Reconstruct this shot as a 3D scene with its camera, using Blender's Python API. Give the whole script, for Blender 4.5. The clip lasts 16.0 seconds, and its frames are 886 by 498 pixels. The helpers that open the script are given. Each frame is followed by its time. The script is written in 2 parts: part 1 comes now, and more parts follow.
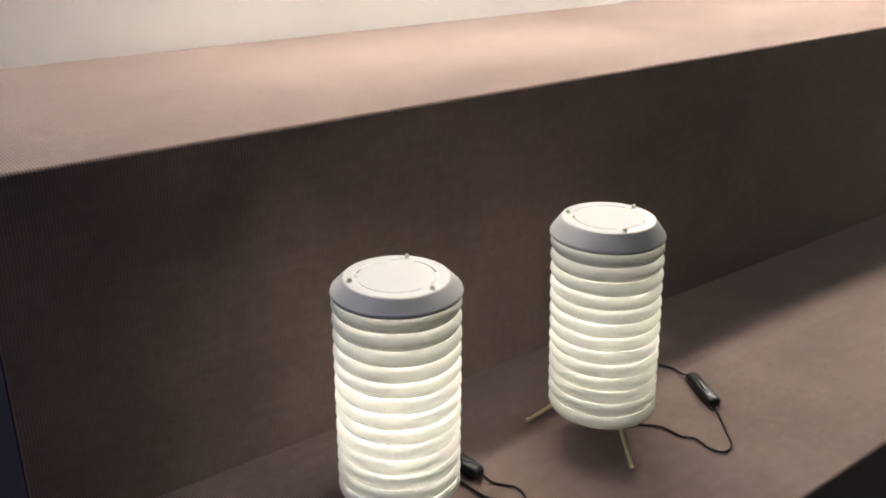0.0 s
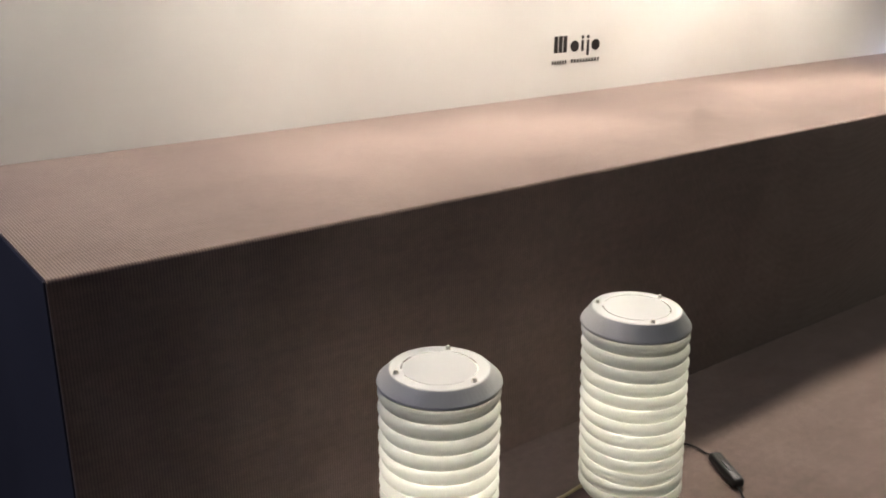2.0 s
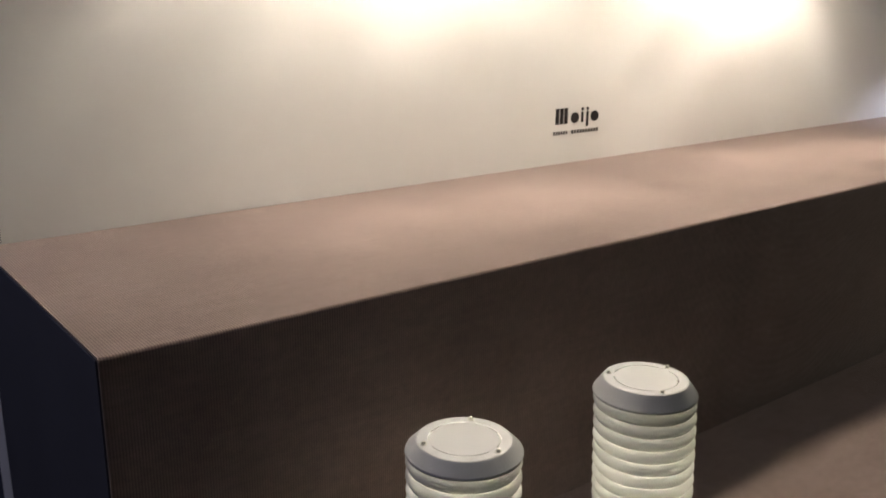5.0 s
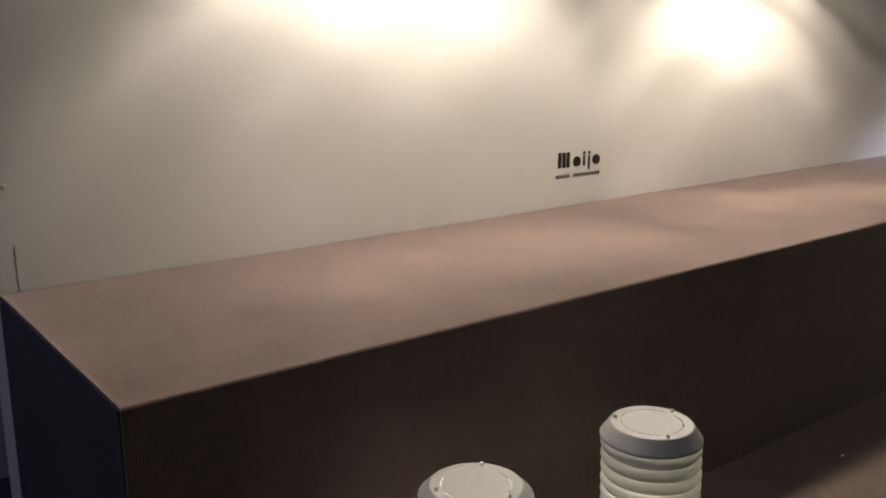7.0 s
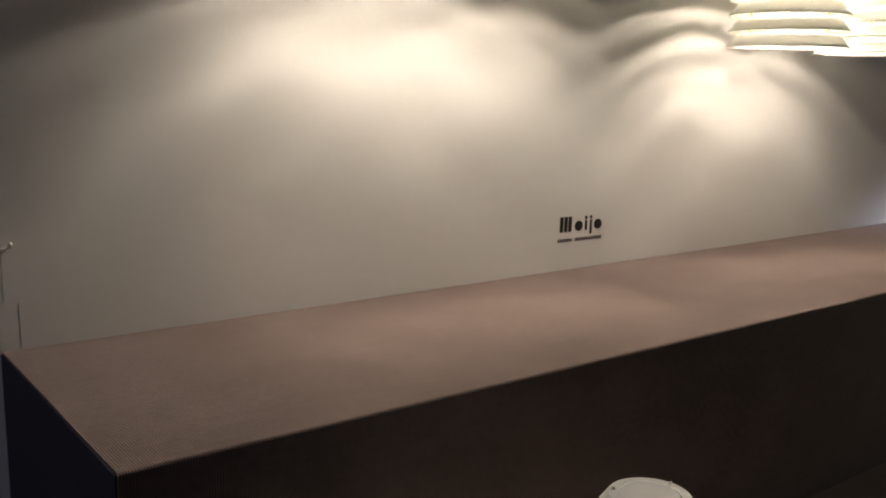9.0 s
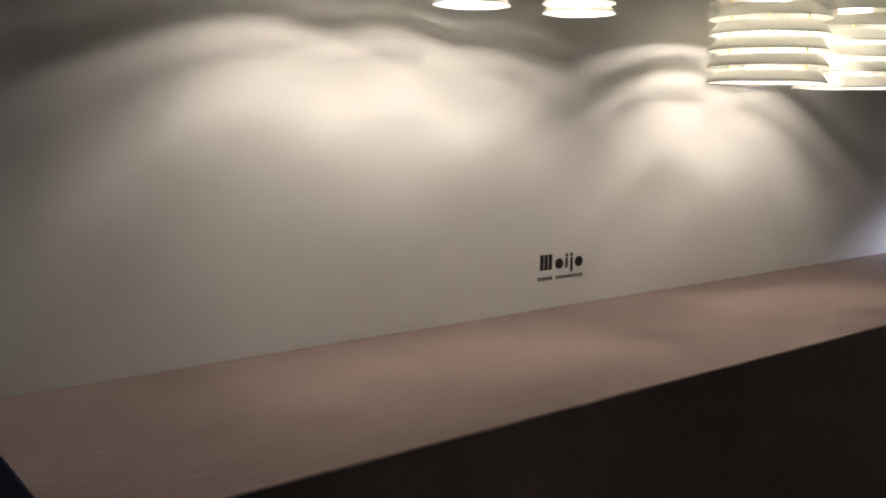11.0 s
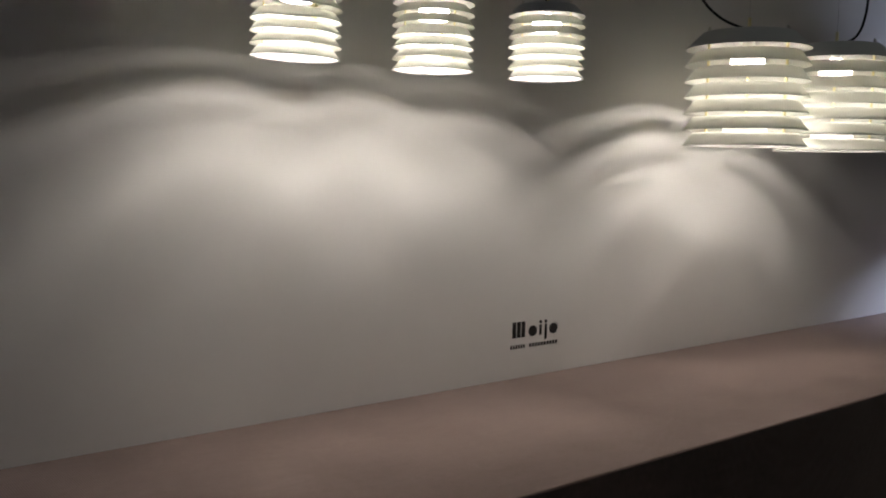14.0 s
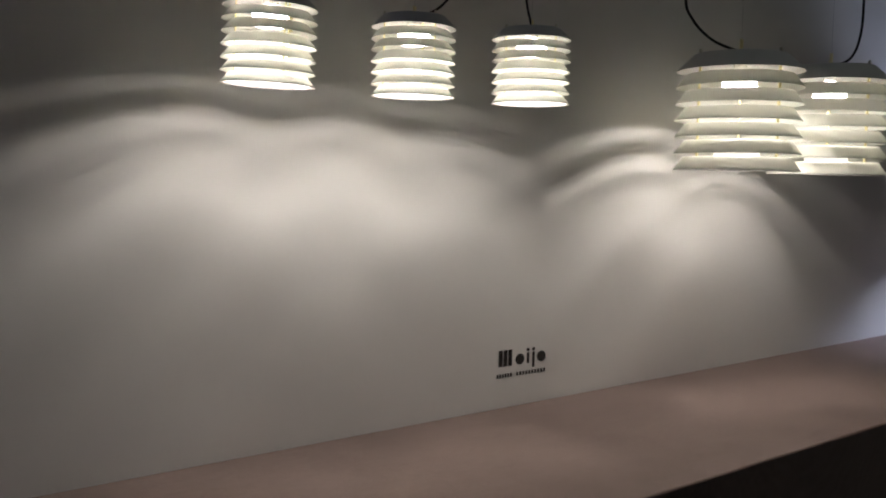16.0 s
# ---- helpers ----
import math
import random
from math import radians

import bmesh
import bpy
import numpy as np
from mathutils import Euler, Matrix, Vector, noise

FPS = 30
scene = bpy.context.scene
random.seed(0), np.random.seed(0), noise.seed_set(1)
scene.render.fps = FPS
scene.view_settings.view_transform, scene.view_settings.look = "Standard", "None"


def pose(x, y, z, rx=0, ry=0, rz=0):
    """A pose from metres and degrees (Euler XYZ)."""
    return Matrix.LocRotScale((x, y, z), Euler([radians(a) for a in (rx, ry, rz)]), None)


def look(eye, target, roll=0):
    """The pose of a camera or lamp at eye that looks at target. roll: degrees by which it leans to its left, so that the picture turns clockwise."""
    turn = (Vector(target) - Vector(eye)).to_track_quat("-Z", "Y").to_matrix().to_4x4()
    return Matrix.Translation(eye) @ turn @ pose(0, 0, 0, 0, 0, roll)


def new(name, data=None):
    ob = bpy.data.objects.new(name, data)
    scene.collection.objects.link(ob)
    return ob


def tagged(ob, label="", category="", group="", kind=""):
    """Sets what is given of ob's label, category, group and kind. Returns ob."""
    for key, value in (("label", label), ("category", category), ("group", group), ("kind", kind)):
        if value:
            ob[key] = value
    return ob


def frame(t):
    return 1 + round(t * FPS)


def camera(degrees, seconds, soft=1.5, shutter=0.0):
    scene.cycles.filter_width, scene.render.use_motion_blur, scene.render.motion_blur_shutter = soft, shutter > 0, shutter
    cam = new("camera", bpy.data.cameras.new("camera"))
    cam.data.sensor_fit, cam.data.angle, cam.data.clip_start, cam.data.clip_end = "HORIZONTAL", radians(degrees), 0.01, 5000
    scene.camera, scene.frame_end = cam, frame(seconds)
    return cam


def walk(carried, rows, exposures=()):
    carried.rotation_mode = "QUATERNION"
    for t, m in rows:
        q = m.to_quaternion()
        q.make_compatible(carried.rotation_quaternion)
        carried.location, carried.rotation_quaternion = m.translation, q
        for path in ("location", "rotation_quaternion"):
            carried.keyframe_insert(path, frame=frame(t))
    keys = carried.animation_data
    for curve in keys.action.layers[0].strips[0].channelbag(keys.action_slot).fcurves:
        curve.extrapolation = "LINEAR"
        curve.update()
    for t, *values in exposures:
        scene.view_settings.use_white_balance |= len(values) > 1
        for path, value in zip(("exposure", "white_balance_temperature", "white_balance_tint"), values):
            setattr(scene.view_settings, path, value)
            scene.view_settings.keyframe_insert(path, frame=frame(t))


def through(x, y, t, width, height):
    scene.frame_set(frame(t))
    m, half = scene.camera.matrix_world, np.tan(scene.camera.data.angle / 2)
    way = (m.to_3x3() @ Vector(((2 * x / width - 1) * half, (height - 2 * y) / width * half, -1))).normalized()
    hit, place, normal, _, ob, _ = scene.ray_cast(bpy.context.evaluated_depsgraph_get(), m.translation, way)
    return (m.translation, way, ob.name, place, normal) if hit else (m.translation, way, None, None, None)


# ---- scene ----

# ---------- camera ----------
cam = camera(51.79, 16.0, soft=1.9, shutter=0.3)


def eye_pose(x, y, z, yaw, pitch, roll):
    return pose(x, y, z, 90 + pitch, 0, yaw) @ pose(0, 0, 0, 0, 0, roll)


# seconds, x, y, z, yaw, pitch, roll
PATH = [
    (0.0, -0.1687, -1.0794, 1.2586, -37.554, -22.011, 0.260),
    (0.5, -0.1796, -1.0855, 1.2820, -37.156, -21.390, 0.679),
    (1.0, -0.1983, -1.0910, 1.3045, -37.036, -20.185, 0.972),
    (1.5, -0.2171, -1.0923, 1.3211, -36.799, -19.222, 0.682),
    (2.0, -0.2324, -1.0937, 1.3350, -36.951, -18.692, 0.274),
    (2.5, -0.2498, -1.0982, 1.3503, -37.282, -17.896, -0.186),
    (3.0, -0.2664, -1.1039, 1.3625, -37.289, -17.012, -0.283),
    (3.5, -0.2790, -1.1074, 1.3727, -37.568, -16.340, 0.114),
    (4.0, -0.2912, -1.1101, 1.3829, -37.617, -16.018, 0.486),
    (6.5, -0.3389, -1.1273, 1.4228, -37.808, -14.394, 0.090),
    (7.0, -0.3467, -1.1313, 1.4326, -37.795, -13.546, 0.226),
    (7.5, -0.3518, -1.1341, 1.4418, -37.623, -12.600, 0.496),
    (8.0, -0.3548, -1.1350, 1.4479, -37.469, -11.896, 0.695),
    (8.5, -0.3549, -1.1382, 1.4535, -37.374, -11.053, 1.042),
    (9.0, -0.3494, -1.1401, 1.4592, -37.546, -10.241, 1.252),
    (11.5, -0.2846, -1.1153, 1.4794, -38.351, -7.825, 0.723),
    (12.0, -0.2680, -1.1121, 1.4869, -38.391, -7.260, 0.792),
    (12.5, -0.2475, -1.1090, 1.4983, -38.387, -6.640, 0.837),
    (13.0, -0.2262, -1.1071, 1.5081, -38.056, -6.299, 0.856),
    (13.5, -0.2049, -1.1065, 1.5144, -37.757, -5.968, 0.734),
    (14.0, -0.1844, -1.1080, 1.5180, -38.147, -5.347, 1.009),
    (14.5, -0.1686, -1.1097, 1.5249, -38.296, -5.102, 1.219),
    (15.0, -0.1494, -1.1063, 1.5323, -38.208, -5.087, 1.159),
    (15.5, -0.1300, -1.0971, 1.5411, -38.156, -4.890, 1.034),
    (16.0, -0.1161, -1.0837, 1.5536, -38.135, -4.677, 1.101),
]
# seconds, stops, kelvin, tint
EXPOSURES = [(0, 2.09, 6400, 11), (1.5, 1.93, 6450, 11), (4, 1.58, 6650, 10), (6.5, 1.05, 6850, 12), (7.5, 0.76, 6950, 12), (9, 0.33, 7000, 12),
             (11.5, 0.07, 6450, 12), (12, -0.05, 6350, 12), (13, -0.23, 6250, 12), (14, -0.36, 6250, 12), (16, -0.40, 6200, 12)]
walk(cam, [(t, eye_pose(*row)) for t, *row in PATH], EXPOSURES)

# ---------- plan, in metres ----------
WALL_Y = 0.656        # face of the white back wall
SHELF_Z = 0.95        # top of the upper step
STEP_Z = 0.455        # top of the lower step
STEP_Y = -0.549       # front of the lower step
RIGHT_X = 5.0

# ---------- world, the hall's cool ceiling light and an added fill lamp ---
world = bpy.data.worlds.new("hall_air")
scene.world = world
world.use_nodes = True
world.node_tree.nodes["Background"].inputs[0].default_value = (0.02, 0.022, 0.03, 1)
world.node_tree.nodes["Background"].inputs[1].default_value = 0.1


def area_lamp(name, place, target, size, watts, colour):
    data = bpy.data.lights.new(name, "AREA")
    data.shape, data.size, data.size_y = "RECTANGLE", size[0], size[1]
    data.energy, data.color = watts, colour
    ob = new(name, data)
    ob.matrix_world = look(place, target)
    return ob


area_lamp("ceiling_panel_light", (-2.1, -0.12, 3.05), (-2.1, -0.12, 0), (1.2, 1.2), 4.4, (0.74, 0.76, 1.0))
area_lamp("aisle_panel_light", (-1.2, 0.9, 3.05), (-1.2, 0.9, 0), (0.6, 0.6), 1.6, (0.60, 0.62, 0.9))

# unseen fill lamp, added to brighten the lamp caps and the step fronts
area_lamp("hall_fill_light", (2.3, -0.6, 3.05), (2.3, -0.6, 0), (2.0, 0.3), 2.4, (0.92, 0.96, 0.80))

SMALL_GLOW, BIG_GLOW, TABLE_GLOW, COOL_GLOW = 415, 245, 11.2, 1500
WARM = (1.0, 0.92, 0.80)


# ---------- materials ----------
def material(name):
    m = bpy.data.materials.new(name)
    m.use_nodes = True
    return m, m.node_tree.nodes, m.node_tree.links, m.node_tree.nodes["Principled BSDF"]


def add(nodes, kind, **values):
    n = nodes.new(kind)
    for key, value in values.items():
        n.inputs[key.replace("_", " ")].default_value = value
    return n


def ramp(nodes, stops):
    n = nodes.new("ShaderNodeValToRGB")
    while len(n.color_ramp.elements) < len(stops):
        n.color_ramp.elements.new(0.5)
    for e, (at, c) in zip(n.color_ramp.elements, stops):
        e.position, e.color = at, (*c, 1)
    return n


def mix(nodes, links, fac, a, b, how="MIX"):
    n = nodes.new("ShaderNodeMix")
    n.data_type, n.blend_type = "RGBA", how
    for key, value in ((0, fac), (6, a), (7, b)):
        if hasattr(value, "links"):
            links.new(value, n.inputs[key])
        else:
            n.inputs[key].default_value = value
    return n.outputs[2]


def fabric(name, dark, light, pitch=0.0042):
    """Ribbed woven floor cloth: ribs at one pitch along x, a weft across them, pile noise and broad worn patches."""
    m, nodes, links, bsdf = material(name)
    where = nodes.new("ShaderNodeNewGeometry").outputs["Position"]
    ribs = nodes.new("ShaderNodeTexWave")
    ribs.bands_direction = "X"
    for key, value in (("Scale", math.pi * 2 / (20 * pitch)), ("Distortion", 0.0), ("Phase Offset", math.pi / 2)):
        ribs.inputs[key].default_value = value
    stretch = nodes.new("ShaderNodeMapping")
    stretch.inputs["Scale"].default_value = (7.0, 95.0, 95.0)
    links.new(where, stretch.inputs["Vector"])
    weft = add(nodes, "ShaderNodeTexNoise", Scale=1.0, Detail=4.0, Roughness=0.65)
    links.new(stretch.outputs[0], weft.inputs["Vector"])
    grain = add(nodes, "ShaderNodeTexNoise", Scale=420.0, Detail=3.0)
    patch = add(nodes, "ShaderNodeTexNoise", Scale=5.5, Detail=5.0, Roughness=0.6)
    fibre = add(nodes, "ShaderNodeTexNoise", Scale=60.0, Detail=4.0)
    for n in (ribs, grain, patch, fibre):
        links.new(where, n.inputs["Vector"])
    tone = ramp(nodes, [(0.3, dark), (0.72, light)])
    links.new(patch.outputs[0], tone.inputs[0])
    rib_tone = ramp(nodes, [(0.0, (0.76, 0.75, 0.74)), (0.6, (1.03, 1.03, 1.03))])
    links.new(ribs.outputs["Color"], rib_tone.inputs[0])
    pile = ramp(nodes, [(0.3, (0.87, 0.87, 0.87)), (0.7, (1.08, 1.07, 1.06))])
    links.new(grain.outputs[0], pile.inputs[0])
    worn = ramp(nodes, [(0.35, (0.9, 0.9, 0.9)), (0.7, (1.06, 1.05, 1.05))])
    links.new(fibre.outputs[0], worn.inputs[0])
    colour = mix(nodes, links, 1.0, tone.outputs[0], rib_tone.outputs[0], "MULTIPLY")
    colour = mix(nodes, links, 1.0, colour, pile.outputs[0], "MULTIPLY")
    colour = mix(nodes, links, 1.0, colour, worn.outputs[0], "MULTIPLY")
    streak = ramp(nodes, [(0.3, (0.93, 0.93, 0.92)), (0.7, (1.06, 1.06, 1.06))])
    links.new(weft.outputs[0], streak.inputs[0])
    colour = mix(nodes, links, 1.0, colour, streak.outputs[0], "MULTIPLY")
    links.new(colour, bsdf.inputs["Base Color"])
    bsdf.inputs["Roughness"].default_value = 0.95
    bsdf.inputs["Specular IOR Level"].default_value = 0.15
    bsdf.inputs["Sheen Weight"].default_value = 1.0
    bsdf.inputs["Sheen Roughness"].default_value = 0.38
    bsdf.inputs["Sheen Tint"].default_value = (1.0, 0.86, 0.82, 1)
    height = mix(nodes, links, 0.35, ribs.outputs["Color"], grain.outputs[1])
    bump = add(nodes, "ShaderNodeBump", Strength=0.12, Distance=0.001)
    links.new(height, bump.inputs["Height"])
    links.new(bump.outputs[0], bsdf.inputs["Normal"])
    return m


def paint(name, colour, rough=0.5, mottling=0.05, scale=3.0, bump=0.1, metal=0.0, grain=180.0):
    """Paint or lacquer: faint clouds, a finer orange-peel grain and slightly uneven gloss."""
    m, nodes, links, bsdf = material(name)
    where = nodes.new("ShaderNodeTexCoord").outputs["Object"]
    cloud = add(nodes, "ShaderNodeTexNoise", Scale=scale, Detail=5.0, Roughness=0.6)
    peel = add(nodes, "ShaderNodeTexNoise", Scale=grain, Detail=3.0)
    links.new(where, cloud.inputs["Vector"])
    links.new(where, peel.inputs["Vector"])
    low = tuple(c * (1 - mottling) for c in colour)
    high = tuple(min(1.0, c * (1 + mottling)) for c in colour)
    tone = ramp(nodes, [(0.3, low), (0.7, high)])
    links.new(cloud.outputs[0], tone.inputs[0])
    links.new(tone.outputs[0], bsdf.inputs["Base Color"])
    gloss = nodes.new("ShaderNodeMapRange")
    gloss.inputs[3].default_value, gloss.inputs[4].default_value = rough * 0.85, min(1, rough * 1.15)
    links.new(cloud.outputs[0], gloss.inputs[0])
    links.new(gloss.outputs[0], bsdf.inputs["Roughness"])
    bsdf.inputs["Metallic"].default_value = metal
    if bump:
        b = add(nodes, "ShaderNodeBump", Strength=bump, Distance=0.0006)
        links.new(peel.outputs[0], b.inputs["Height"])
        links.new(b.outputs[0], bsdf.inputs["Normal"])
    return m


def glowing(name, colour, strength):
    m, nodes, links, bsdf = material(name)
    bsdf.inputs["Base Color"].default_value = (0.9, 0.88, 0.82, 1)
    bsdf.inputs["Emission Color"].default_value = (*colour, 1)
    bsdf.inputs["Emission Strength"].default_value = strength
    return m


CLOTH = fabric("brown_ribbed_cloth", (0.220, 0.160, 0.141), (0.300, 0.222, 0.199))
NAVY = paint("end_panel_dark_paint", (0.075, 0.073, 0.088), 0.8, 0.12, 6, 0.3)
WALL = paint("white_wall_paint", (0.78, 0.76, 0.74), 0.75, 0.025, 1.7, 0.25, grain=260.0)
BLUE_WALL = paint("pale_blue_partition_paint", (0.58, 0.62, 0.78), 0.8, 0.06, 2.2, 0.2)
HALL = paint("dark_hall_paint", (0.10, 0.10, 0.12), 0.9, 0.1, 1.0, 0.2)
CARPET = paint("grey_blue_hall_carpet", (0.06, 0.065, 0.09), 0.95, 0.2, 8, 0.6, grain=400.0)
LACQUER = paint("white_lamp_lacquer", (0.63, 0.62, 0.61), 0.42, 0.02, 25, 0.05)
BRASS = paint("polished_brass", (0.96, 0.87, 0.54), 0.38, 0.06, 60, 0.0, 0.75)
STEEL = paint("brushed_steel", (0.66, 0.64, 0.58), 0.35, 0.05, 60, 0.0, 1.0)
RUBBER = paint("black_cord_sleeve", (0.010, 0.009, 0.009), 0.8, 0.2, 150, 0.2, grain=900.0)
SWITCH = paint("black_switch_plastic", (0.006, 0.006, 0.006), 0.4, 0.15, 80, 0.05)
INK = paint("black_vinyl_print", (0.016, 0.013, 0.013), 0.5, 0.1, 90, 0.0)
SOCKET = paint("white_bulb_socket", (0.75, 0.74, 0.7), 0.5, 0.03, 40, 0.0)
SMALL_BULB = glowing("small_bulb_glow", WARM, SMALL_GLOW)
BIG_BULB = glowing("big_bulb_glow", WARM, BIG_GLOW)
TABLE_BULB = glowing("table_bulb_glow", (1.0, 0.975, 0.905), TABLE_GLOW)
SOFT_BULB = glowing("soft_bulb_glow", (1.0, 0.98, 0.885), TABLE_GLOW * 0.68)


def opal(name, colour, through, clear=0.0, rough=0.4):
    """White sheet that lets some light through it: scattered, and a clear share."""
    m, nodes, links, bsdf = material(name)
    bsdf.inputs["Base Color"].default_value = (*colour, 1)
    bsdf.inputs["Roughness"].default_value = rough
    spread = nodes.new("ShaderNodeBsdfTranslucent")
    spread.inputs[0].default_value = (*colour, 1)
    grain = add(nodes, "ShaderNodeTexNoise", Scale=35.0, Detail=4.0)
    share = nodes.new("ShaderNodeMapRange")
    share.inputs[3].default_value, share.inputs[4].default_value = through * 0.85, through * 1.15
    links.new(grain.outputs[0], share.inputs[0])
    both = nodes.new("ShaderNodeMixShader")
    links.new(share.outputs[0], both.inputs[0])
    links.new(bsdf.outputs[0], both.inputs[1])
    links.new(spread.outputs[0], both.inputs[2])
    last = both
    if clear:
        glass = nodes.new("ShaderNodeBsdfTransparent")
        last = nodes.new("ShaderNodeMixShader")
        last.inputs[0].default_value = clear
        links.new(both.outputs[0], last.inputs[1])
        links.new(glass.outputs[0], last.inputs[2])
    links.new(last.outputs[0], nodes["Material Output"].inputs["Surface"])
    return m


PENDANT_SHADE = opal("white_pendant_shade", (0.86, 0.855, 0.805), 0.42)
TABLE_SHADE = opal("white_table_shade", (0.84, 0.83, 0.79), 0.24)
FROSTED = opal("frosted_disc", (0.86, 0.83, 0.83), 0.45, 0.56)
CLEAR_LENS = opal("clear_disc_middle", (0.88, 0.87, 0.86), 0.4, 0.93)
BULB_BODY = opal("frosted_bulb_body", (0.92, 0.91, 0.88), 0.40)
SLEEVE = opal("frosted_inner_tube", (0.9, 0.89, 0.86), 0.5, 0.3)
COOL_BULB = glowing("cool_bulb_glow", (0.72, 0.78, 1.0), COOL_GLOW)


# ---------- makers ----------
def part(name, bm, mat, parent=None, label="", smooth=False):
    mesh = bpy.data.meshes.new(name)
    bmesh.ops.recalc_face_normals(bm, faces=bm.faces)
    if smooth:
        for f in bm.faces:
            f.smooth = True
    bm.to_mesh(mesh)
    bm.free()
    mesh.materials.append(mat)
    ob = new(name, mesh)
    ob.parent = parent
    if label:
        tagged(ob, label)
    return ob


def again(ob, m, parent):
    """The same mesh as a further part."""
    twin = new(ob.name.split(".")[0], ob.data)
    twin.parent = parent
    twin.matrix_basis = m
    return twin


def box(x0, x1, y0, y1, z0, z1, bevel=0.0, steps=2):
    bm = bmesh.new()
    bmesh.ops.create_cube(bm, size=1)
    for v in bm.verts:
        v.co = Vector(((x0 + x1) / 2 + v.co.x * (x1 - x0), (y0 + y1) / 2 + v.co.y * (y1 - y0), (z0 + z1) / 2 + v.co.z * (z1 - z0)))
    if bevel:
        bmesh.ops.bevel(bm, geom=bm.edges[:], offset=bevel, segments=steps, affect="EDGES", profile=0.5)
    return bm


def lathe(profile, turns=64, closed=True):
    """A ring or bowl turned round z from (radius, height) pairs."""
    bm = bmesh.new()
    rings = []
    for r, z in profile:
        if r < 1e-6:
            rings.append([bm.verts.new((0, 0, z))])
        else:
            rings.append([bm.verts.new((r * math.cos(math.tau * i / turns), r * math.sin(math.tau * i / turns), z)) for i in range(turns)])
    pairs = list(zip(rings, rings[1:])) + ([(rings[-1], rings[0])] if closed else [])
    for a, b in pairs:
        for i in range(turns):
            j = (i + 1) % turns
            quad = [a[i % len(a)], a[j % len(a)], b[j % len(b)], b[i % len(b)]]
            quad = list(dict.fromkeys(quad))
            if len(quad) > 2:
                bm.faces.new(quad)
    return bm


def rod(a, b, r, turns=12, tip=0.0):
    """A round bar from a to b, with its ends softened by tip."""
    a, b = Vector(a), Vector(b)
    length = (b - a).length
    t = tip or r * 0.25
    bm = lathe([(0, 0), (r - t, 0), (r, t), (r, length - t), (r - t, length), (0, length)], turns, closed=False)
    bm.transform(Matrix.Translation(a) @ (b - a).to_track_quat("Z", "Y").to_matrix().to_4x4())
    return bm


def tube(points, r, turns=10, steps=8):
    """A smooth cord through the points."""
    pts = [Vector(p) for p in points]
    ext = [2 * pts[0] - pts[1], *pts, 2 * pts[-1] - pts[-2]]
    line = []
    for p0, p1, p2, p3 in zip(ext, ext[1:], ext[2:], ext[3:]):
        for k in range(steps):
            t = k / steps
            line.append(0.5 * (2 * p1 + (p2 - p0) * t + (2 * p0 - 5 * p1 + 4 * p2 - p3) * t * t + (3 * p1 - p0 - 3 * p2 + p3) * t ** 3))
    line.append(pts[-1])
    bm = bmesh.new()
    rings, side = [], Vector((0.3, 0.5, 0.81)).normalized()
    for i, p in enumerate(line):
        way = (line[min(i + 1, len(line) - 1)] - line[max(i - 1, 0)]).normalized()
        side = (side - way * side.dot(way)).normalized()
        other = way.cross(side)
        rings.append([bm.verts.new(p + r * (math.cos(math.tau * k / turns) * side + math.sin(math.tau * k / turns) * other)) for k in range(turns)])
    for a, b in zip(rings, rings[1:]):
        for k in range(turns):
            bm.faces.new((a[k], a[(k + 1) % turns], b[(k + 1) % turns], b[k]))
    bm.faces.new(rings[0][::-1])
    bm.faces.new(rings[-1])
    return bm


def join(target, extra):
    """Adds the faces of extra to target."""
    mesh = bpy.data.meshes.new("scratch")
    extra.to_mesh(mesh)
    extra.free()
    target.from_mesh(mesh)
    bpy.data.meshes.remove(mesh)
    return target


def empty(name, place, label, category, group="", turn=0):
    ob = new(name)
    ob.empty_display_size = 0.05
    ob.matrix_basis = pose(*place, 0, 0, turn)
    return tagged(ob, label, category, group)


# ---------- setting ----------
def setting(name, bm, mat, label, category):
    ob = part(name, bm, mat)
    return tagged(ob, label, category, kind="structure")


setting("floor", box(-4, RIGHT_X, -4.5, 3, -0.1, 0), CARPET, "dark grey-blue carpeted exhibition hall floor", "floor")
wall_back = setting("wall_back", box(-0.0035, RIGHT_X, WALL_Y, WALL_Y + 0.09, 0, 3.1, 0.002), WALL,
                    "matt off-white painted display wall behind the shelf", "wall")
for x, z0, z1 in ((0.0332, SHELF_Z + 0.002, 1.040), (0.0075, 1.044, 1.30)):
    part("seam", box(x - 0.0003, x + 0.0003, WALL_Y - 0.0007, WALL_Y + 0.002, z0, z1), HALL, wall_back, "dark hairline panel seam")
setting("wall_aisle", box(-4, 1.6, 1.9, 2.0, 0, 3.1), BLUE_WALL, "pale blue partition wall across the aisle", "wall")
setting("wall_far", box(-4, RIGHT_X, 2.9, 3.0, 0, 3.1), HALL, "dark hall wall far behind the stand", "wall")
setting("wall_left", box(-4.1, -4, -4.5, 3, 0, 3.1), HALL, "dark hall wall", "wall")
setting("wall_right", box(RIGHT_X, RIGHT_X + 0.1, -4.5, 3, 0, 3.1), HALL, "dark hall wall", "wall")
setting("wall_front", box(-4, RIGHT_X, -4.6, -4.5, 0, 3.1), HALL, "dark hall wall", "wall")
setting("ceiling", box(-4, RIGHT_X, -4.5, 3, 3.1, 3.2), HALL, "dark hall ceiling", "ceiling")


RIB = 0.0042


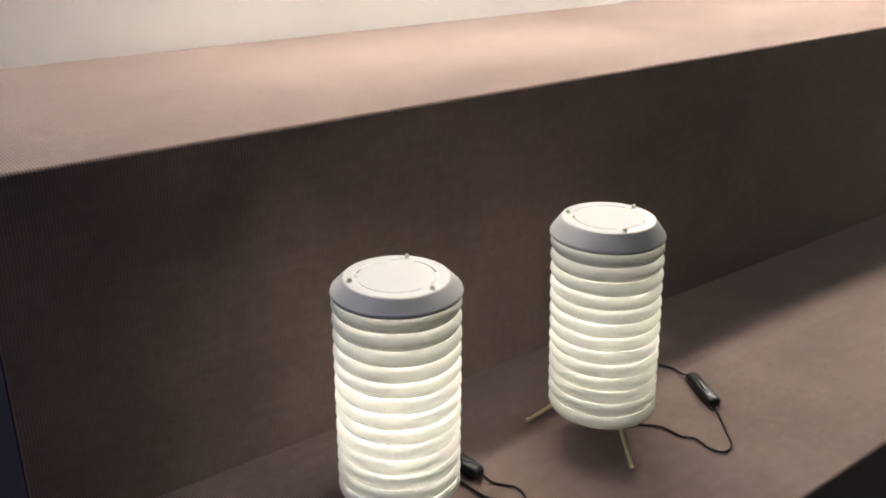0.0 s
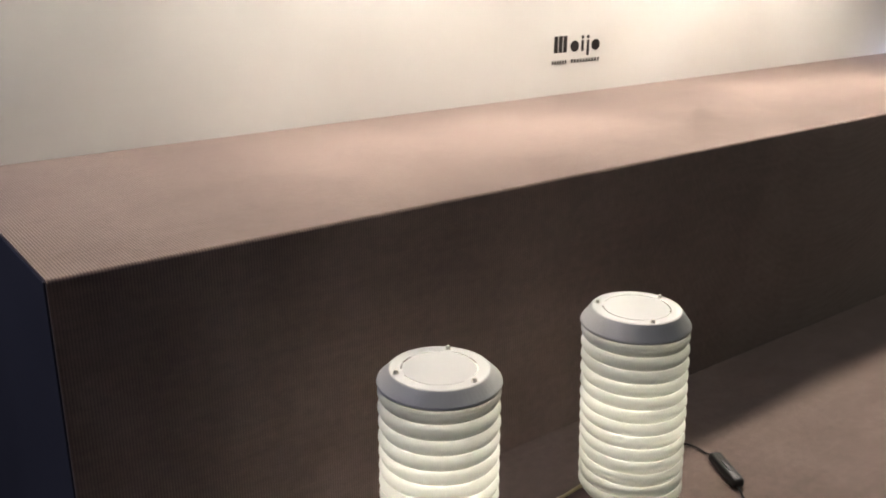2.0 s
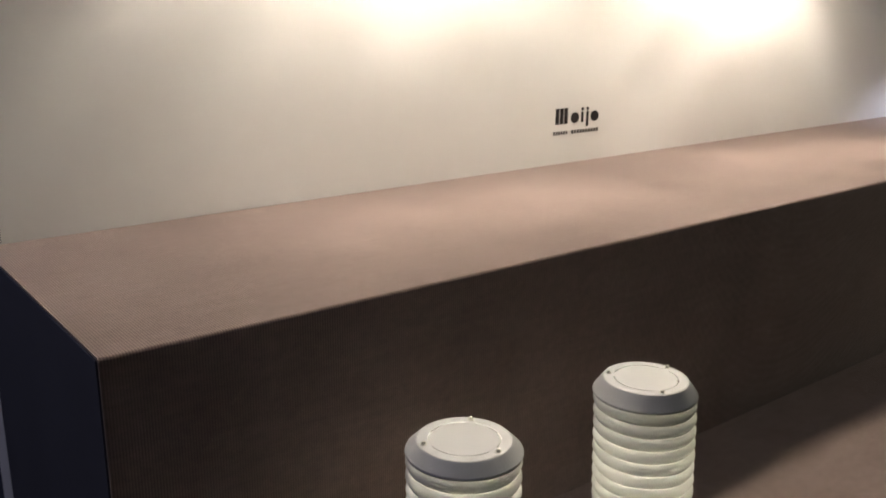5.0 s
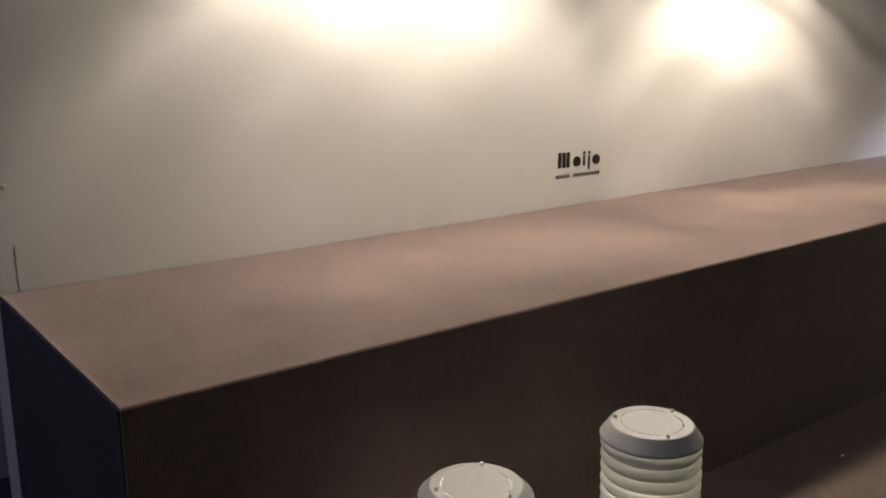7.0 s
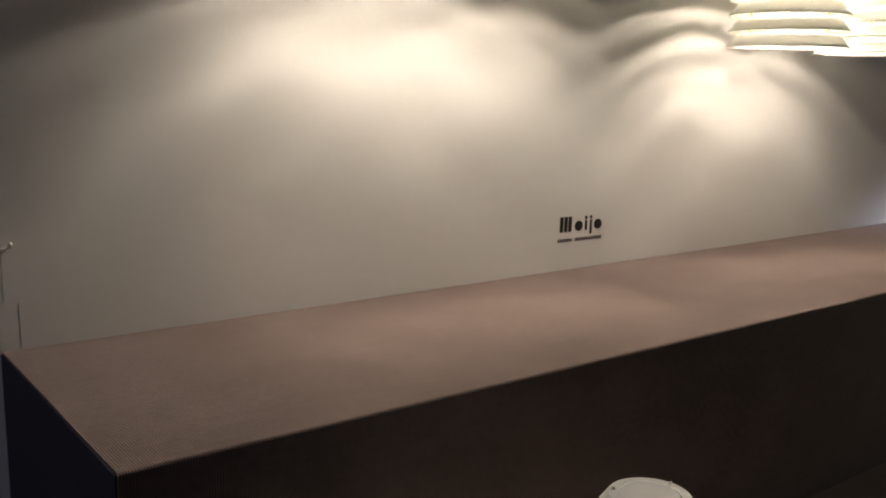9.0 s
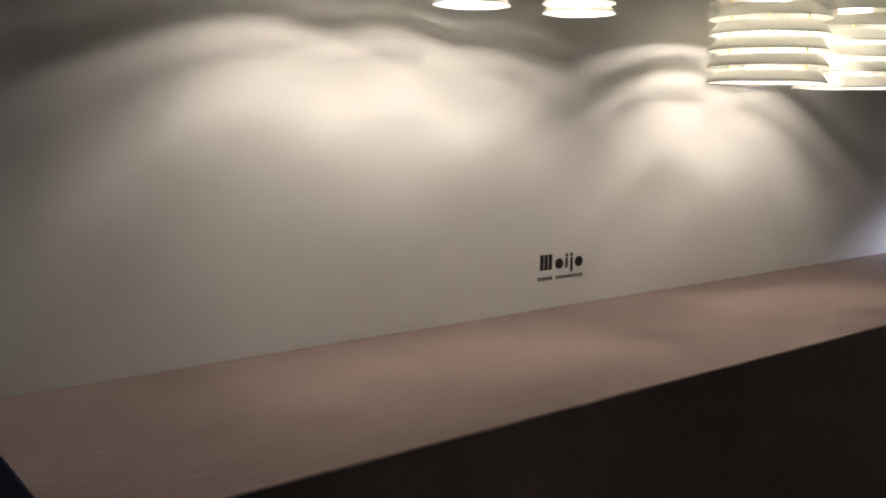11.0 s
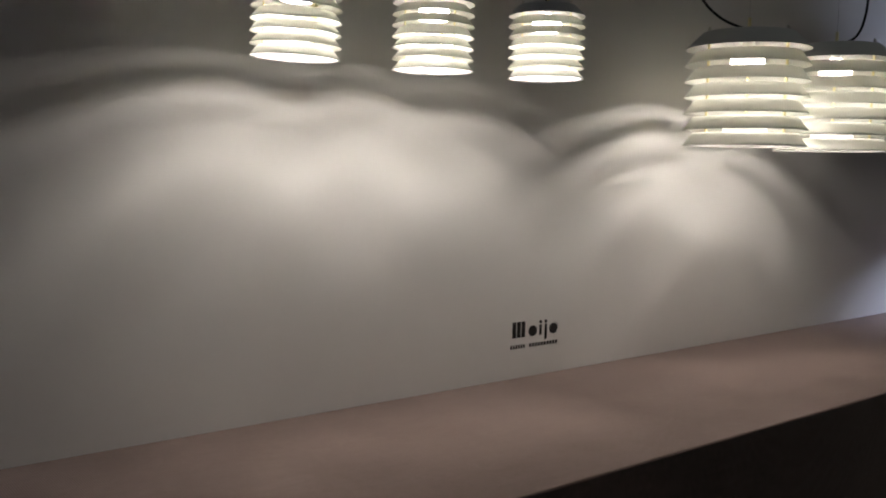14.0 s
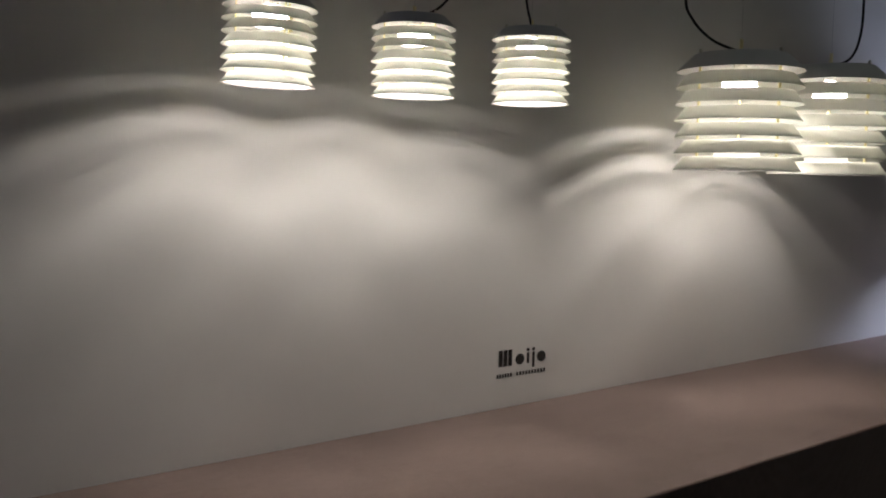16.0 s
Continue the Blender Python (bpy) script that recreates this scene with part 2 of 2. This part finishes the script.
def ribbed_cover(name, y0, y1, top, parent):
    """A cloth skin with raised ribs that run from back to front over the top and down the front."""
    soft, bend = 0.006, 6
    line = [(y1, top, 0, 1), ((y0 + y1) / 2, top, 0, 1)]
    for i in range(bend + 1):
        a = math.pi / 2 * (1 + i / bend)
        line.append((y0 + soft + soft * math.cos(a), top - soft + soft * math.sin(a), math.cos(a), math.sin(a)))
    line += [(y0, top / 2, -1, 0), (y0, 0.001, -1, 0)]
    lift = (0.0, -0.00018, -0.00036, -0.00018)
    columns = int(RIGHT_X / RIB) * 4 + 1
    verts, faces, n = [], [], len(line)
    for c in range(columns):
        h = lift[c % 4]
        verts += [(c * RIB / 4, y + ny * h, z + nz * h) for y, z, ny, nz in line]
    for c in range(columns - 1):
        faces += [(c * n + k, c * n + k + 1, (c + 1) * n + k + 1, (c + 1) * n + k) for k in range(n - 1)]
    base = len(verts)
    # plain back, underside and ends close the skin
    last = (columns - 1) * RIB / 4
    verts += [(0, y1, 0.001), (last, y1, 0.001)]
    end = (columns - 1) * n
    faces += [tuple(range(n)) + (base,), tuple(end + k for k in reversed(range(n))) + (base + 1,)]
    mesh = bpy.data.meshes.new(name)
    mesh.from_pydata(verts, [], faces)
    mesh.polygons.foreach_set("use_smooth", [len(f) == 4 for f in faces])
    mesh.materials.append(CLOTH)
    ob = new(name, mesh)
    ob.parent = parent
    return ob


def display_steps():
    upper = empty("display_shelf", (0, 0, 0), "upper display step covered in ribbed brown cloth against the white wall", "display shelf")
    ribbed_cover("cloth_cover", 0.0, WALL_Y - 0.002, SHELF_Z, upper)
    part("end_panel", box(-0.003, 0.0, 0.0035, WALL_Y - 0.004, 0.0, SHELF_Z - 0.003, 0.001), NAVY, upper, "dark navy painted end panel")
    lower = empty("display_platform", (0, 0, 0), "lower display step covered in ribbed brown cloth", "display platform")
    ribbed_cover("cloth_cover", STEP_Y, -0.0005, STEP_Z, lower)
    part("end_panel", box(-0.003, 0.0, STEP_Y + 0.0035, -0.003, 0.0, STEP_Z - 0.003, 0.001), NAVY, lower, "dark navy painted end panel")


display_steps()


# ---------- lamps ----------
def shade_ring(r_top, r_low, height, thick, bulge=0.0, turns=64):
    """A conical lacquered sheet ring, wider below; bulge swells its outer side."""
    n = 6
    outer = []
    for i in range(n + 1):
        f = i / n
        outer.append((r_top + (r_low - r_top) * f + bulge * math.sin(math.pi * f), height * (1 - f)))
    inner = [(r - thick, z + (0.0004 if z < 1e-6 else 0)) for r, z in reversed(outer)]
    return lathe(outer + inner, turns)


def cap_cover(r_top, r_low, height, lip, thick, r_slot, turns=72):
    """The top cover: a flat top with a round vent slot, a sloping side and a short upright lip."""
    outer = [(r_slot, height), (r_top - 0.002, height), (r_top, height - 0.001), (r_low - 0.0006, lip), (r_low, lip * 0.5), (r_low - 0.0004, 0)]
    inner = [(r_low - thick, 0), (r_low - thick, lip * 0.7), (r_top - thick, height - thick), (r_slot, height - thick)]
    return lathe(outer + inner, turns)


def top_fittings(cap, height, r_slot, r_rod, thick, angles, head, tall=1.6):
    """The vent's inner disc with its three bridges, and the three screw heads."""
    disc = lathe([(0, height), (r_slot - 0.0022 - thick, height), (r_slot - 0.0022, height - thick * 0.4), (r_slot - 0.0022, height - thick), (0, height - thick)], 64, closed=False)
    for k in range(3):
        a = math.radians(angles[k])
        bridge = box(r_slot - 0.006, r_slot + 0.003, -0.009, 0.009, height - thick, height - thick * 0.3)
        bridge.transform(Matrix.Rotation(a, 4, "Z"))
        join(disc, bridge)
    part("vent_disc", disc, LACQUER, cap, smooth=False)
    first = None
    for deg in angles:
        a = math.radians(deg)
        m = Matrix.Translation((r_rod * math.cos(a), r_rod * math.sin(a), height))
        if first is None:
            bm = lathe([(0, 0), (head, 0), (head, head * (tall - 0.7)), (head * 0.7, head * (tall - 0.1)), (0, head * tall)], 14, closed=False)
            join(bm, lathe([(0, 0), (head * 1.5, 0), (head * 1.5, head * 0.25), (0, head * 0.25)], 14, closed=False))
            first = part("screw_head", bm, STEEL, cap, "small bright metal screw head")
            first.matrix_basis = m
        else:
            again(first, m, cap)


def globe(r, place, tall=1.0):
    bm = bmesh.new()
    bmesh.ops.create_icosphere(bm, subdivisions=3, radius=r)
    bm.transform(Matrix.Translation(place) @ Matrix.Diagonal((1, 1, tall, 1)))
    return bm


def table_lamp(place, label, rod_angles, leg_angles, glow, lean=(0, 0), pitch=0.0218, low=0.0525, cap_h=0.0195):
    R, count = 0.0825, 13
    lamp = empty("table_lamp", place, label, "table lamp", "beehive table lamps on the step")
    base = low + count * pitch
    cap = part("cap", cap_cover(0.067, R, cap_h, 0.004, 0.0012, 0.051), LACQUER, lamp, smooth=False)
    cap.matrix_basis = pose(*lean, base)
    top_fittings(cap, cap_h, 0.051, 0.0585, 0.0012, rod_angles, 0.0031)
    ring = None
    for i in range(count):
        z = low + i * pitch
        if ring is None:
            ring = part("shade", shade_ring(0.0686, 0.0773, pitch * 1.135, 0.0011, 0.0081), TABLE_SHADE, lamp, smooth=True)
            ring.matrix_basis = pose(0, 0, z)
        else:
            f = i / count
            again(ring, pose(lean[0] * f + random.uniform(-0.0003, 0.0003), lean[1] * f + random.uniform(-0.0003, 0.0003), z, random.uniform(-0.4, 0.4), random.uniform(-0.4, 0.4), 0), lamp)
    for deg in rod_angles:
        a = math.radians(deg)
        x, y = 0.056 * math.cos(a), 0.056 * math.sin(a)
        part("rod", rod((x, y, low + 0.004), (x + lean[0], y + lean[1], base + cap_h - 0.002), 0.0012), BRASS, lamp, "thin brass rod")
    base_plate = lathe([(0, low + 0.006), (0.0745, low + 0.006), (0.0755, low + 0.004), (0.0745, low + 0.003), (0, low + 0.003)], 64, closed=False)
    part("base_plate", base_plate, LACQUER, lamp)
    part("socket", rod((0, 0, low + 0.006), (0, 0, low + 0.034), 0.014, 24, 0.002), SOCKET, lamp, smooth=False)
    part("bulb", globe(0.017, (0, 0, low + 0.148), 6.2), glow, lamp, "frosted glowing light bulb", smooth=True)
    for deg, far in leg_angles:
        a = math.radians(deg)
        c, s = math.cos(a), math.sin(a)
        leg = part("leg", rod((0.05 * c, 0.05 * s, low + 0.004), (far * c, far * s, 0.0045), 0.0030, 14), BRASS, lamp, "slim splayed brass leg")
        part("foot", rod(((far - 0.0025) * c, (far - 0.0025) * s, 0.0068), ((far + 0.003) * c, (far + 0.003) * s, 0.0036), 0.0036, 14), BRASS, leg)
    return lamp


def inline_switch(lamp, a, b):
    """A long rounded in-line cord switch with a rocker, lying between a and b in the lamp's own space."""
    a, b = Vector(a), Vector(b)
    length = (b - a).length
    bm = box(-length / 2, length / 2, -0.0172, 0.0172, 0, 0.020, 0.0085, 4)
    for v in bm.verts:
        f = abs(v.co.x) / (length / 2)
        v.co.y *= 1 - 0.42 * f * f
        v.co.z = 0.0095 + (v.co.z - 0.0095) * (1 - 0.22 * f * f)
    m = Matrix.Translation((a + b) / 2) @ (b - a).to_track_quat("X", "Z").to_matrix().to_4x4()
    body = part("switch", bm, SWITCH, lamp, "black plastic in-line cord switch", smooth=True)
    body.matrix_basis = m
    rocker = part("rocker", box(-0.017, 0.017, -0.0045, 0.0045, 0.0165, 0.0202, 0.0016, 3), SWITCH, body, smooth=True)
    rocker.matrix_basis = pose(0, 0, 0, 0, 3, 0)
    part("seam_line", box(-length * 0.46, length * 0.46, -0.0006, 0.0006, 0.0176, 0.0189), SWITCH, body)


LAMP_1 = (0.409, -0.235, STEP_Z)
LAMP_2 = (0.768, -0.263, STEP_Z)


def local(base, points):
    return [(x - base[0], y - base[1], z - base[2]) for x, y, z in points]


one = table_lamp(LAMP_1, "white ribbed beehive table lamp, glowing brightly, on brass legs", (42, 160, 282), ((40, 0.104), (160, 0.104), (280, 0.104)), TABLE_BULB)
two = table_lamp(LAMP_2, "white ribbed beehive table lamp, glowing softly, on brass legs", (5, 125, 245), ((4, 0.104), (126, 0.112), (252, 0.100)), SOFT_BULB, (-0.008, 0.006), 0.0214, 0.058, 0.0255)
z0 = STEP_Z + 0.0028
inline_switch(one, *local(LAMP_1, [(0.536, -0.165, STEP_Z + 0.0005), (0.545, -0.243, STEP_Z + 0.0005)]))
part("cord", tube(local(LAMP_1, [(0.545, -0.243, z0 + 0.008), (0.553, -0.262, z0), (0.572, -0.292, z0), (0.560, -0.325, z0), (0.52, -0.37, z0),
                                 (0.46, -0.42, z0), (0.40, -0.50, z0), (0.39, -0.54, z0 + 0.002), (0.388, -0.5545, STEP_Z - 0.01), (0.388, -0.5545, STEP_Z - 0.2), (0.386, -0.556, 0.01)]), 0.0017), RUBBER, one, "thin black power cord")
part("cord", tube(local(LAMP_1, [(0.536, -0.165, z0 + 0.008), (0.525, -0.155, z0 + 0.002), (0.49, -0.17, z0), (0.45, -0.21, z0 + 0.01), (0.412, -0.234, STEP_Z + 0.055)]), 0.0017), RUBBER, one,
     "thin black power cord")
part("cord", tube(local(LAMP_1, [(0.515, -0.215, z0), (0.522, -0.277, z0), (0.535, -0.31, z0), (0.50, -0.35, z0)]), 0.0017), RUBBER, one, "thin black power cord")
inline_switch(two, *local(LAMP_2, [(1.015, -0.243, STEP_Z + 0.0005), (0.972, -0.330, STEP_Z + 0.0005)]))
part("cord", tube(local(LAMP_2, [(0.762, -0.25, STEP_Z + 0.054), (0.79, -0.262, STEP_Z + 0.02), (0.835, -0.285, z0), (0.858, -0.312, z0), (0.862, -0.348, z0), (0.875, -0.366, z0), (0.871, -0.395, z0), (0.880, -0.414, z0), (0.903, -0.412, z0),
                                 (0.930, -0.382, z0), (0.950, -0.358, z0), (0.966, -0.331, z0 + 0.007)]), 0.0017), RUBBER, two, "thin black power cord")
part("cord", tube(local(LAMP_2, [(1.012, -0.240, z0 + 0.007), (1.018, -0.222, z0 + 0.001), (1.021, -0.20, z0), (1.012, -0.178, z0), (0.985, -0.160, z0), (0.95, -0.158, z0), (0.90, -0.175, z0), (0.84, -0.22, z0 + 0.01), (0.772, -0.262, STEP_Z + 0.055)]), 0.0017), RUBBER, two,
     "thin black power cord")


def pendant_lamp(place, label, R, pitch, cap_h, r_cap, r_neck, gap, bulb_r, bulb_z, lip, bulb_mat, angles, cord, turn=0, tilt=(0, 0), group="", turns=72):
    """A hanging lamp of a cap and six conical shades on three rods. place: the middle of its lowest rim."""
    lamp = empty("pendant_lamp", place, label, "pendant lamp", group)
    lamp.matrix_basis = Matrix.Translation(place) @ pose(0, 0, 0, tilt[0], tilt[1], turn)
    base = 6 * pitch
    cap = part("cap", cap_cover(r_cap, R, cap_h, 0.002, 0.0012, r_cap * 0.72, turns), LACQUER, lamp)
    cap.matrix_basis = pose(0, 0, base)
    top_fittings(cap, cap_h, r_cap * 0.72, r_cap * 0.95, 0.0012, angles, 0.0024 if R < 0.1 else 0.0042, 2.6)
    ring = None
    for i in range(6):
        if ring is None:
            ring = part("shade", shade_ring(r_neck, R, pitch - gap, 0.0011, 0.0, turns), PENDANT_SHADE, lamp, smooth=False)
            for f in ring.data.polygons:
                f.use_smooth = True
        else:
            again(ring, pose(random.uniform(-0.0004, 0.0004), random.uniform(-0.0004, 0.0004), i * pitch, random.uniform(-0.35, 0.35), random.uniform(-0.35, 0.35), 0), lamp)
    r_rod = r_cap * 0.95
    clip = None
    for deg in angles:
        a = math.radians(deg)
        x, y = r_rod * math.cos(a), r_rod * math.sin(a)
        part("rod", rod((x, y, 0.006), (x, y, base + cap_h - 0.002), 0.0015 if R < 0.1 else 0.0036), BRASS, lamp, "thin brass rod")
        for i in range(6):
            m = pose(0, 0, i * pitch + pitch - gap - 0.003, 0, 0, deg)
            if clip is None:
                half = 0.0018 if R < 0.1 else 0.003
                clip = part("clip", box(r_rod - half, r_neck + 0.0006, -half, half, 0, 0.0028, 0.0004, 1), BRASS, lamp, "small brass clip")
                clip.matrix_basis = m
            else:
                again(clip, m, lamp)
    stem = base + cap_h
    part("suspension_pin", rod((0, 0, stem - 0.002), (0, 0, stem + (0.019 if R < 0.1 else 0.040)), 0.0032 if R < 0.1 else 0.0045, 14), BRASS, lamp)
    neck = 0.012 if R < 0.1 else 0.0145
    top = bulb_z + bulb_r * 0.7
    part("socket", rod((0, 0, min(top - 0.002, stem - 0.006)), (0, 0, stem - 0.001), neck + 0.002, 24, 0.001), SOCKET, lamp)
    part("bulb_body", lathe([(bulb_r + 0.0006, bulb_z - lip + 0.001), (bulb_r + 0.0012, bulb_z - lip), (bulb_r + 0.0018, bulb_z - lip + 0.001), (bulb_r + 0.0018, bulb_z), (bulb_r * 0.95, bulb_z + bulb_r * 0.2), (neck, bulb_z + bulb_r * 0.55), (neck, top), (0, top)], 40, closed=False), BULB_BODY, lamp, "frosted white bulb body", smooth=True)
    dome = [(bulb_r * math.cos(a), bulb_z - bulb_r * 0.3 * math.sin(a)) for a in (math.pi / 2 * k / 10 for k in range(10))] + [(0, bulb_z - bulb_r * 0.3)]
    part("bulb", lathe([(0, bulb_z), *dome], 40, closed=False), bulb_mat, lamp, "frosted glowing front of a reflector bulb", smooth=True)
    sleeve = R * 0.36
    part("diffuser", lathe([(sleeve, 0.0032), (R - 0.0035, 0.0032), (R - 0.0035, 0.0012), (sleeve, 0.0012)], turns), FROSTED, lamp, "frosted ring closing the lamp below")
    part("lens", lathe([(0, 0.0032), (sleeve - 0.0002, 0.0032), (sleeve - 0.0002, 0.0012), (0, 0.0012)], 40, closed=False), CLEAR_LENS, lamp, "clear round middle of the lower disc")
    part("inner_sleeve", lathe([(sleeve, 0.004), (sleeve, pitch * 1.12), (sleeve - 0.0008, pitch * 1.12), (sleeve - 0.0008, 0.004)], 40), SLEEVE, lamp, "short frosted inner tube", smooth=False)
    back = lamp.matrix_basis.inverted()
    wire_top = back @ Vector((place[0], place[1], 3.1))
    part("suspension_wire", rod((0, 0, stem + 0.012), wire_top, 0.00018, 6, 0.00005), RUBBER, lamp, "hair-thin dark suspension wire")
    part("cord", tube([back @ Vector((place[0] + x, place[1] + y, place[2] + stem + z)) for x, y, z in cord], 0.0025 if R < 0.1 else 0.0036), RUBBER, lamp, "black lamp cord")
    return lamp


SMALL = dict(R=0.0825, pitch=0.0221, cap_h=0.024, r_cap=0.062, r_neck=0.0680, gap=0.0040, bulb_r=0.029, bulb_z=0.120, lip=0.0185, bulb_mat=SMALL_BULB, group="small beehive pendant lamps in a row")
BIG = dict(R=0.1627, pitch=0.0431, cap_h=0.0445, r_cap=0.1195, r_neck=0.137, gap=0.0080, bulb_r=0.042, bulb_z=0.238, lip=0.018, bulb_mat=BIG_BULB, group="large beehive pendant lamps")
small_label = "small white beehive pendant lamp with glowing conical shades"
pendant_lamp((0.634, 0.377, 1.702), small_label, angles=(28, 148, 268), tilt=(1.5, 1.5),
             cord=[(0, 0, 0.004), (0.03, 0.0, 0.012), (0.07, 0.01, 0.05), (0.10, 0.02, 0.14), (0.08, 0.02, 0.5), (0.02, 0.0, 1.235)], **SMALL)
pendant_lamp((0.949, 0.380, 1.703), small_label, angles=(37, 157, 277), tilt=(0.3, 0.6),
             cord=[(0, 0, 0.004), (0.025, -0.01, 0.006), (0.06, -0.02, 0.03), (0.10, -0.03, 0.09), (0.12, -0.03, 0.2), (0.08, 0.0, 0.6), (0.02, 0.0, 1.235)], **SMALL)
pendant_lamp((1.226, 0.338, 1.704), small_label, angles=(44, 164, 284), tilt=(0, 0),
             cord=[(0, 0, 0.004), (-0.004, 0.002, 0.02), (-0.012, 0.006, 0.06), (-0.016, 0.008, 0.14), (-0.01, 0.0, 0.6), (0, 0.0, 1.235)], **SMALL)
big_label = "large white beehive pendant lamp with seven glowing conical shades"
pendant_lamp((1.992, 0.351, 1.578), big_label, angles=(33, 153, 273), tilt=(0, 0),
             cord=[(0, 0, 0.012), (-0.022, 0.012, 0.014), (-0.068, 0.045, 0.038), (-0.115, 0.07, 0.085), (-0.135, 0.08, 0.15), (-0.11, 0.07, 0.35), (-0.04, 0.02, 0.8), (0, 0, 1.22)], **BIG)
pendant_lamp((2.36, 0.306, 1.573), big_label, angles=(29, 149, 269), tilt=(0, 0),
             cord=[(0, 0, 0.010), (0.02, -0.012, 0.010), (0.052, -0.030, 0.030), (0.070, -0.042, 0.080), (0.076, -0.046, 0.17), (0.07, -0.04, 0.4), (0.03, -0.02, 0.8), (0, 0, 1.24)], **BIG)


# ---------- small things on the wall ----------
def cylinder_lamp(place):
    """A hanging tube lamp, open above and below, that washes the far end of the wall with cool light."""
    lamp = empty("tube_pendant_lamp", place, "grey metal tube pendant lamp with cool light", "pendant lamp")
    part("tube_shade", lathe([(0.06, -0.085), (0.06, 0.006), (0.058, 0.006), (0.058, -0.085)], 48), LACQUER, lamp)
    part("bulb", globe(0.014, (0, 0, -0.043)), COOL_BULB, lamp, "small cool glowing bulb", smooth=True)
    part("socket", rod((0.014, 0, -0.043), (0.0585, 0, -0.043), 0.008, 16), SOCKET, lamp)
    part("bracket", box(-0.0585, 0.0585, -0.002, 0.002, 0.002, 0.004), STEEL, lamp)
    part("cord", rod((0, 0, 0.003), (0, 0, 3.1 - place[2]), 0.0025), RUBBER, lamp)


cylinder_lamp((3.60, 0.21, 1.48))


def wall_sign():
    """The black print on the wall, as plain shapes of the size of its characters."""
    bm = bmesh.new()
    y0, y1 = WALL_Y - 0.0012, WALL_Y + 0.001

    def bar(x0, x1, z0, z1):
        join(bm, box(x0, x1, y0, y1, z0, z1))

    def disc(x, z, rx, rz, turns=24):
        d = lathe([(0, 0), (1, 0), (1, y1 - y0), (0, y1 - y0)], turns, closed=False)
        d.transform(Matrix.Translation((x, y1, z)) @ Matrix.Rotation(math.pi / 2, 4, "X") @ Matrix.Diagonal((rx, rz, 1, 1)))
        join(bm, d)

    for x in (1.440, 1.4565, 1.473):
        bar(x, x + 0.0125, 1.0585, 1.101)
    disc(1.514, 1.0725, 0.0155, 0.0145)
    bar(1.539, 1.547, 1.0585, 1.087)
    disc(1.543, 1.0945, 0.0048, 0.0048)
    bar(1.559, 1.567, 1.046, 1.087)
    disc(1.563, 1.0945, 0.0048, 0.0048)
    disc(1.592, 1.0725, 0.0155, 0.0145)
    sign = part("wall_sign", bm, INK)
    tagged(sign, "black printed word sign on the white wall", "sign")
    small = bmesh.new()
    for x0, x1, count in ((1.434, 1.490, 6), (1.503, 1.612, 10)):
        step = (x1 - x0) / count
        for k in range(count):
            join(small, box(x0 + k * step, x0 + (k + 0.52) * step, y0, y1, 1.0292, 1.0388))
    tagged(part("wall_caption", small, INK), "small black printed caption of short bars under the sign", "sign")


wall_sign()


def wall_hook():
    hook = empty("wall_hook", (0.0118, WALL_Y, 1.1415), "small shiny metal hook on the edge of the white wall", "hook")
    part("stem", tube([(0, 0.001, 0), (0.0, -0.007, 0.001), (0.004, -0.013, 0.004), (0.0092, -0.016, 0.0095)], 0.0018), STEEL, hook)
    head = bmesh.new()
    bmesh.ops.create_uvsphere(head, u_segments=16, v_segments=10, radius=0.0048)
    head.transform(Matrix.Translation((0.0102, -0.0165, 0.011)) @ Matrix.Diagonal((1, 0.8, 1.15, 1)))
    part("head", head, STEEL, hook, smooth=True)
    part("rosette", rod((-0.0005, 0.001, 0), (-0.0005, -0.003, 0), 0.005, 20), STEEL, hook)


wall_hook()
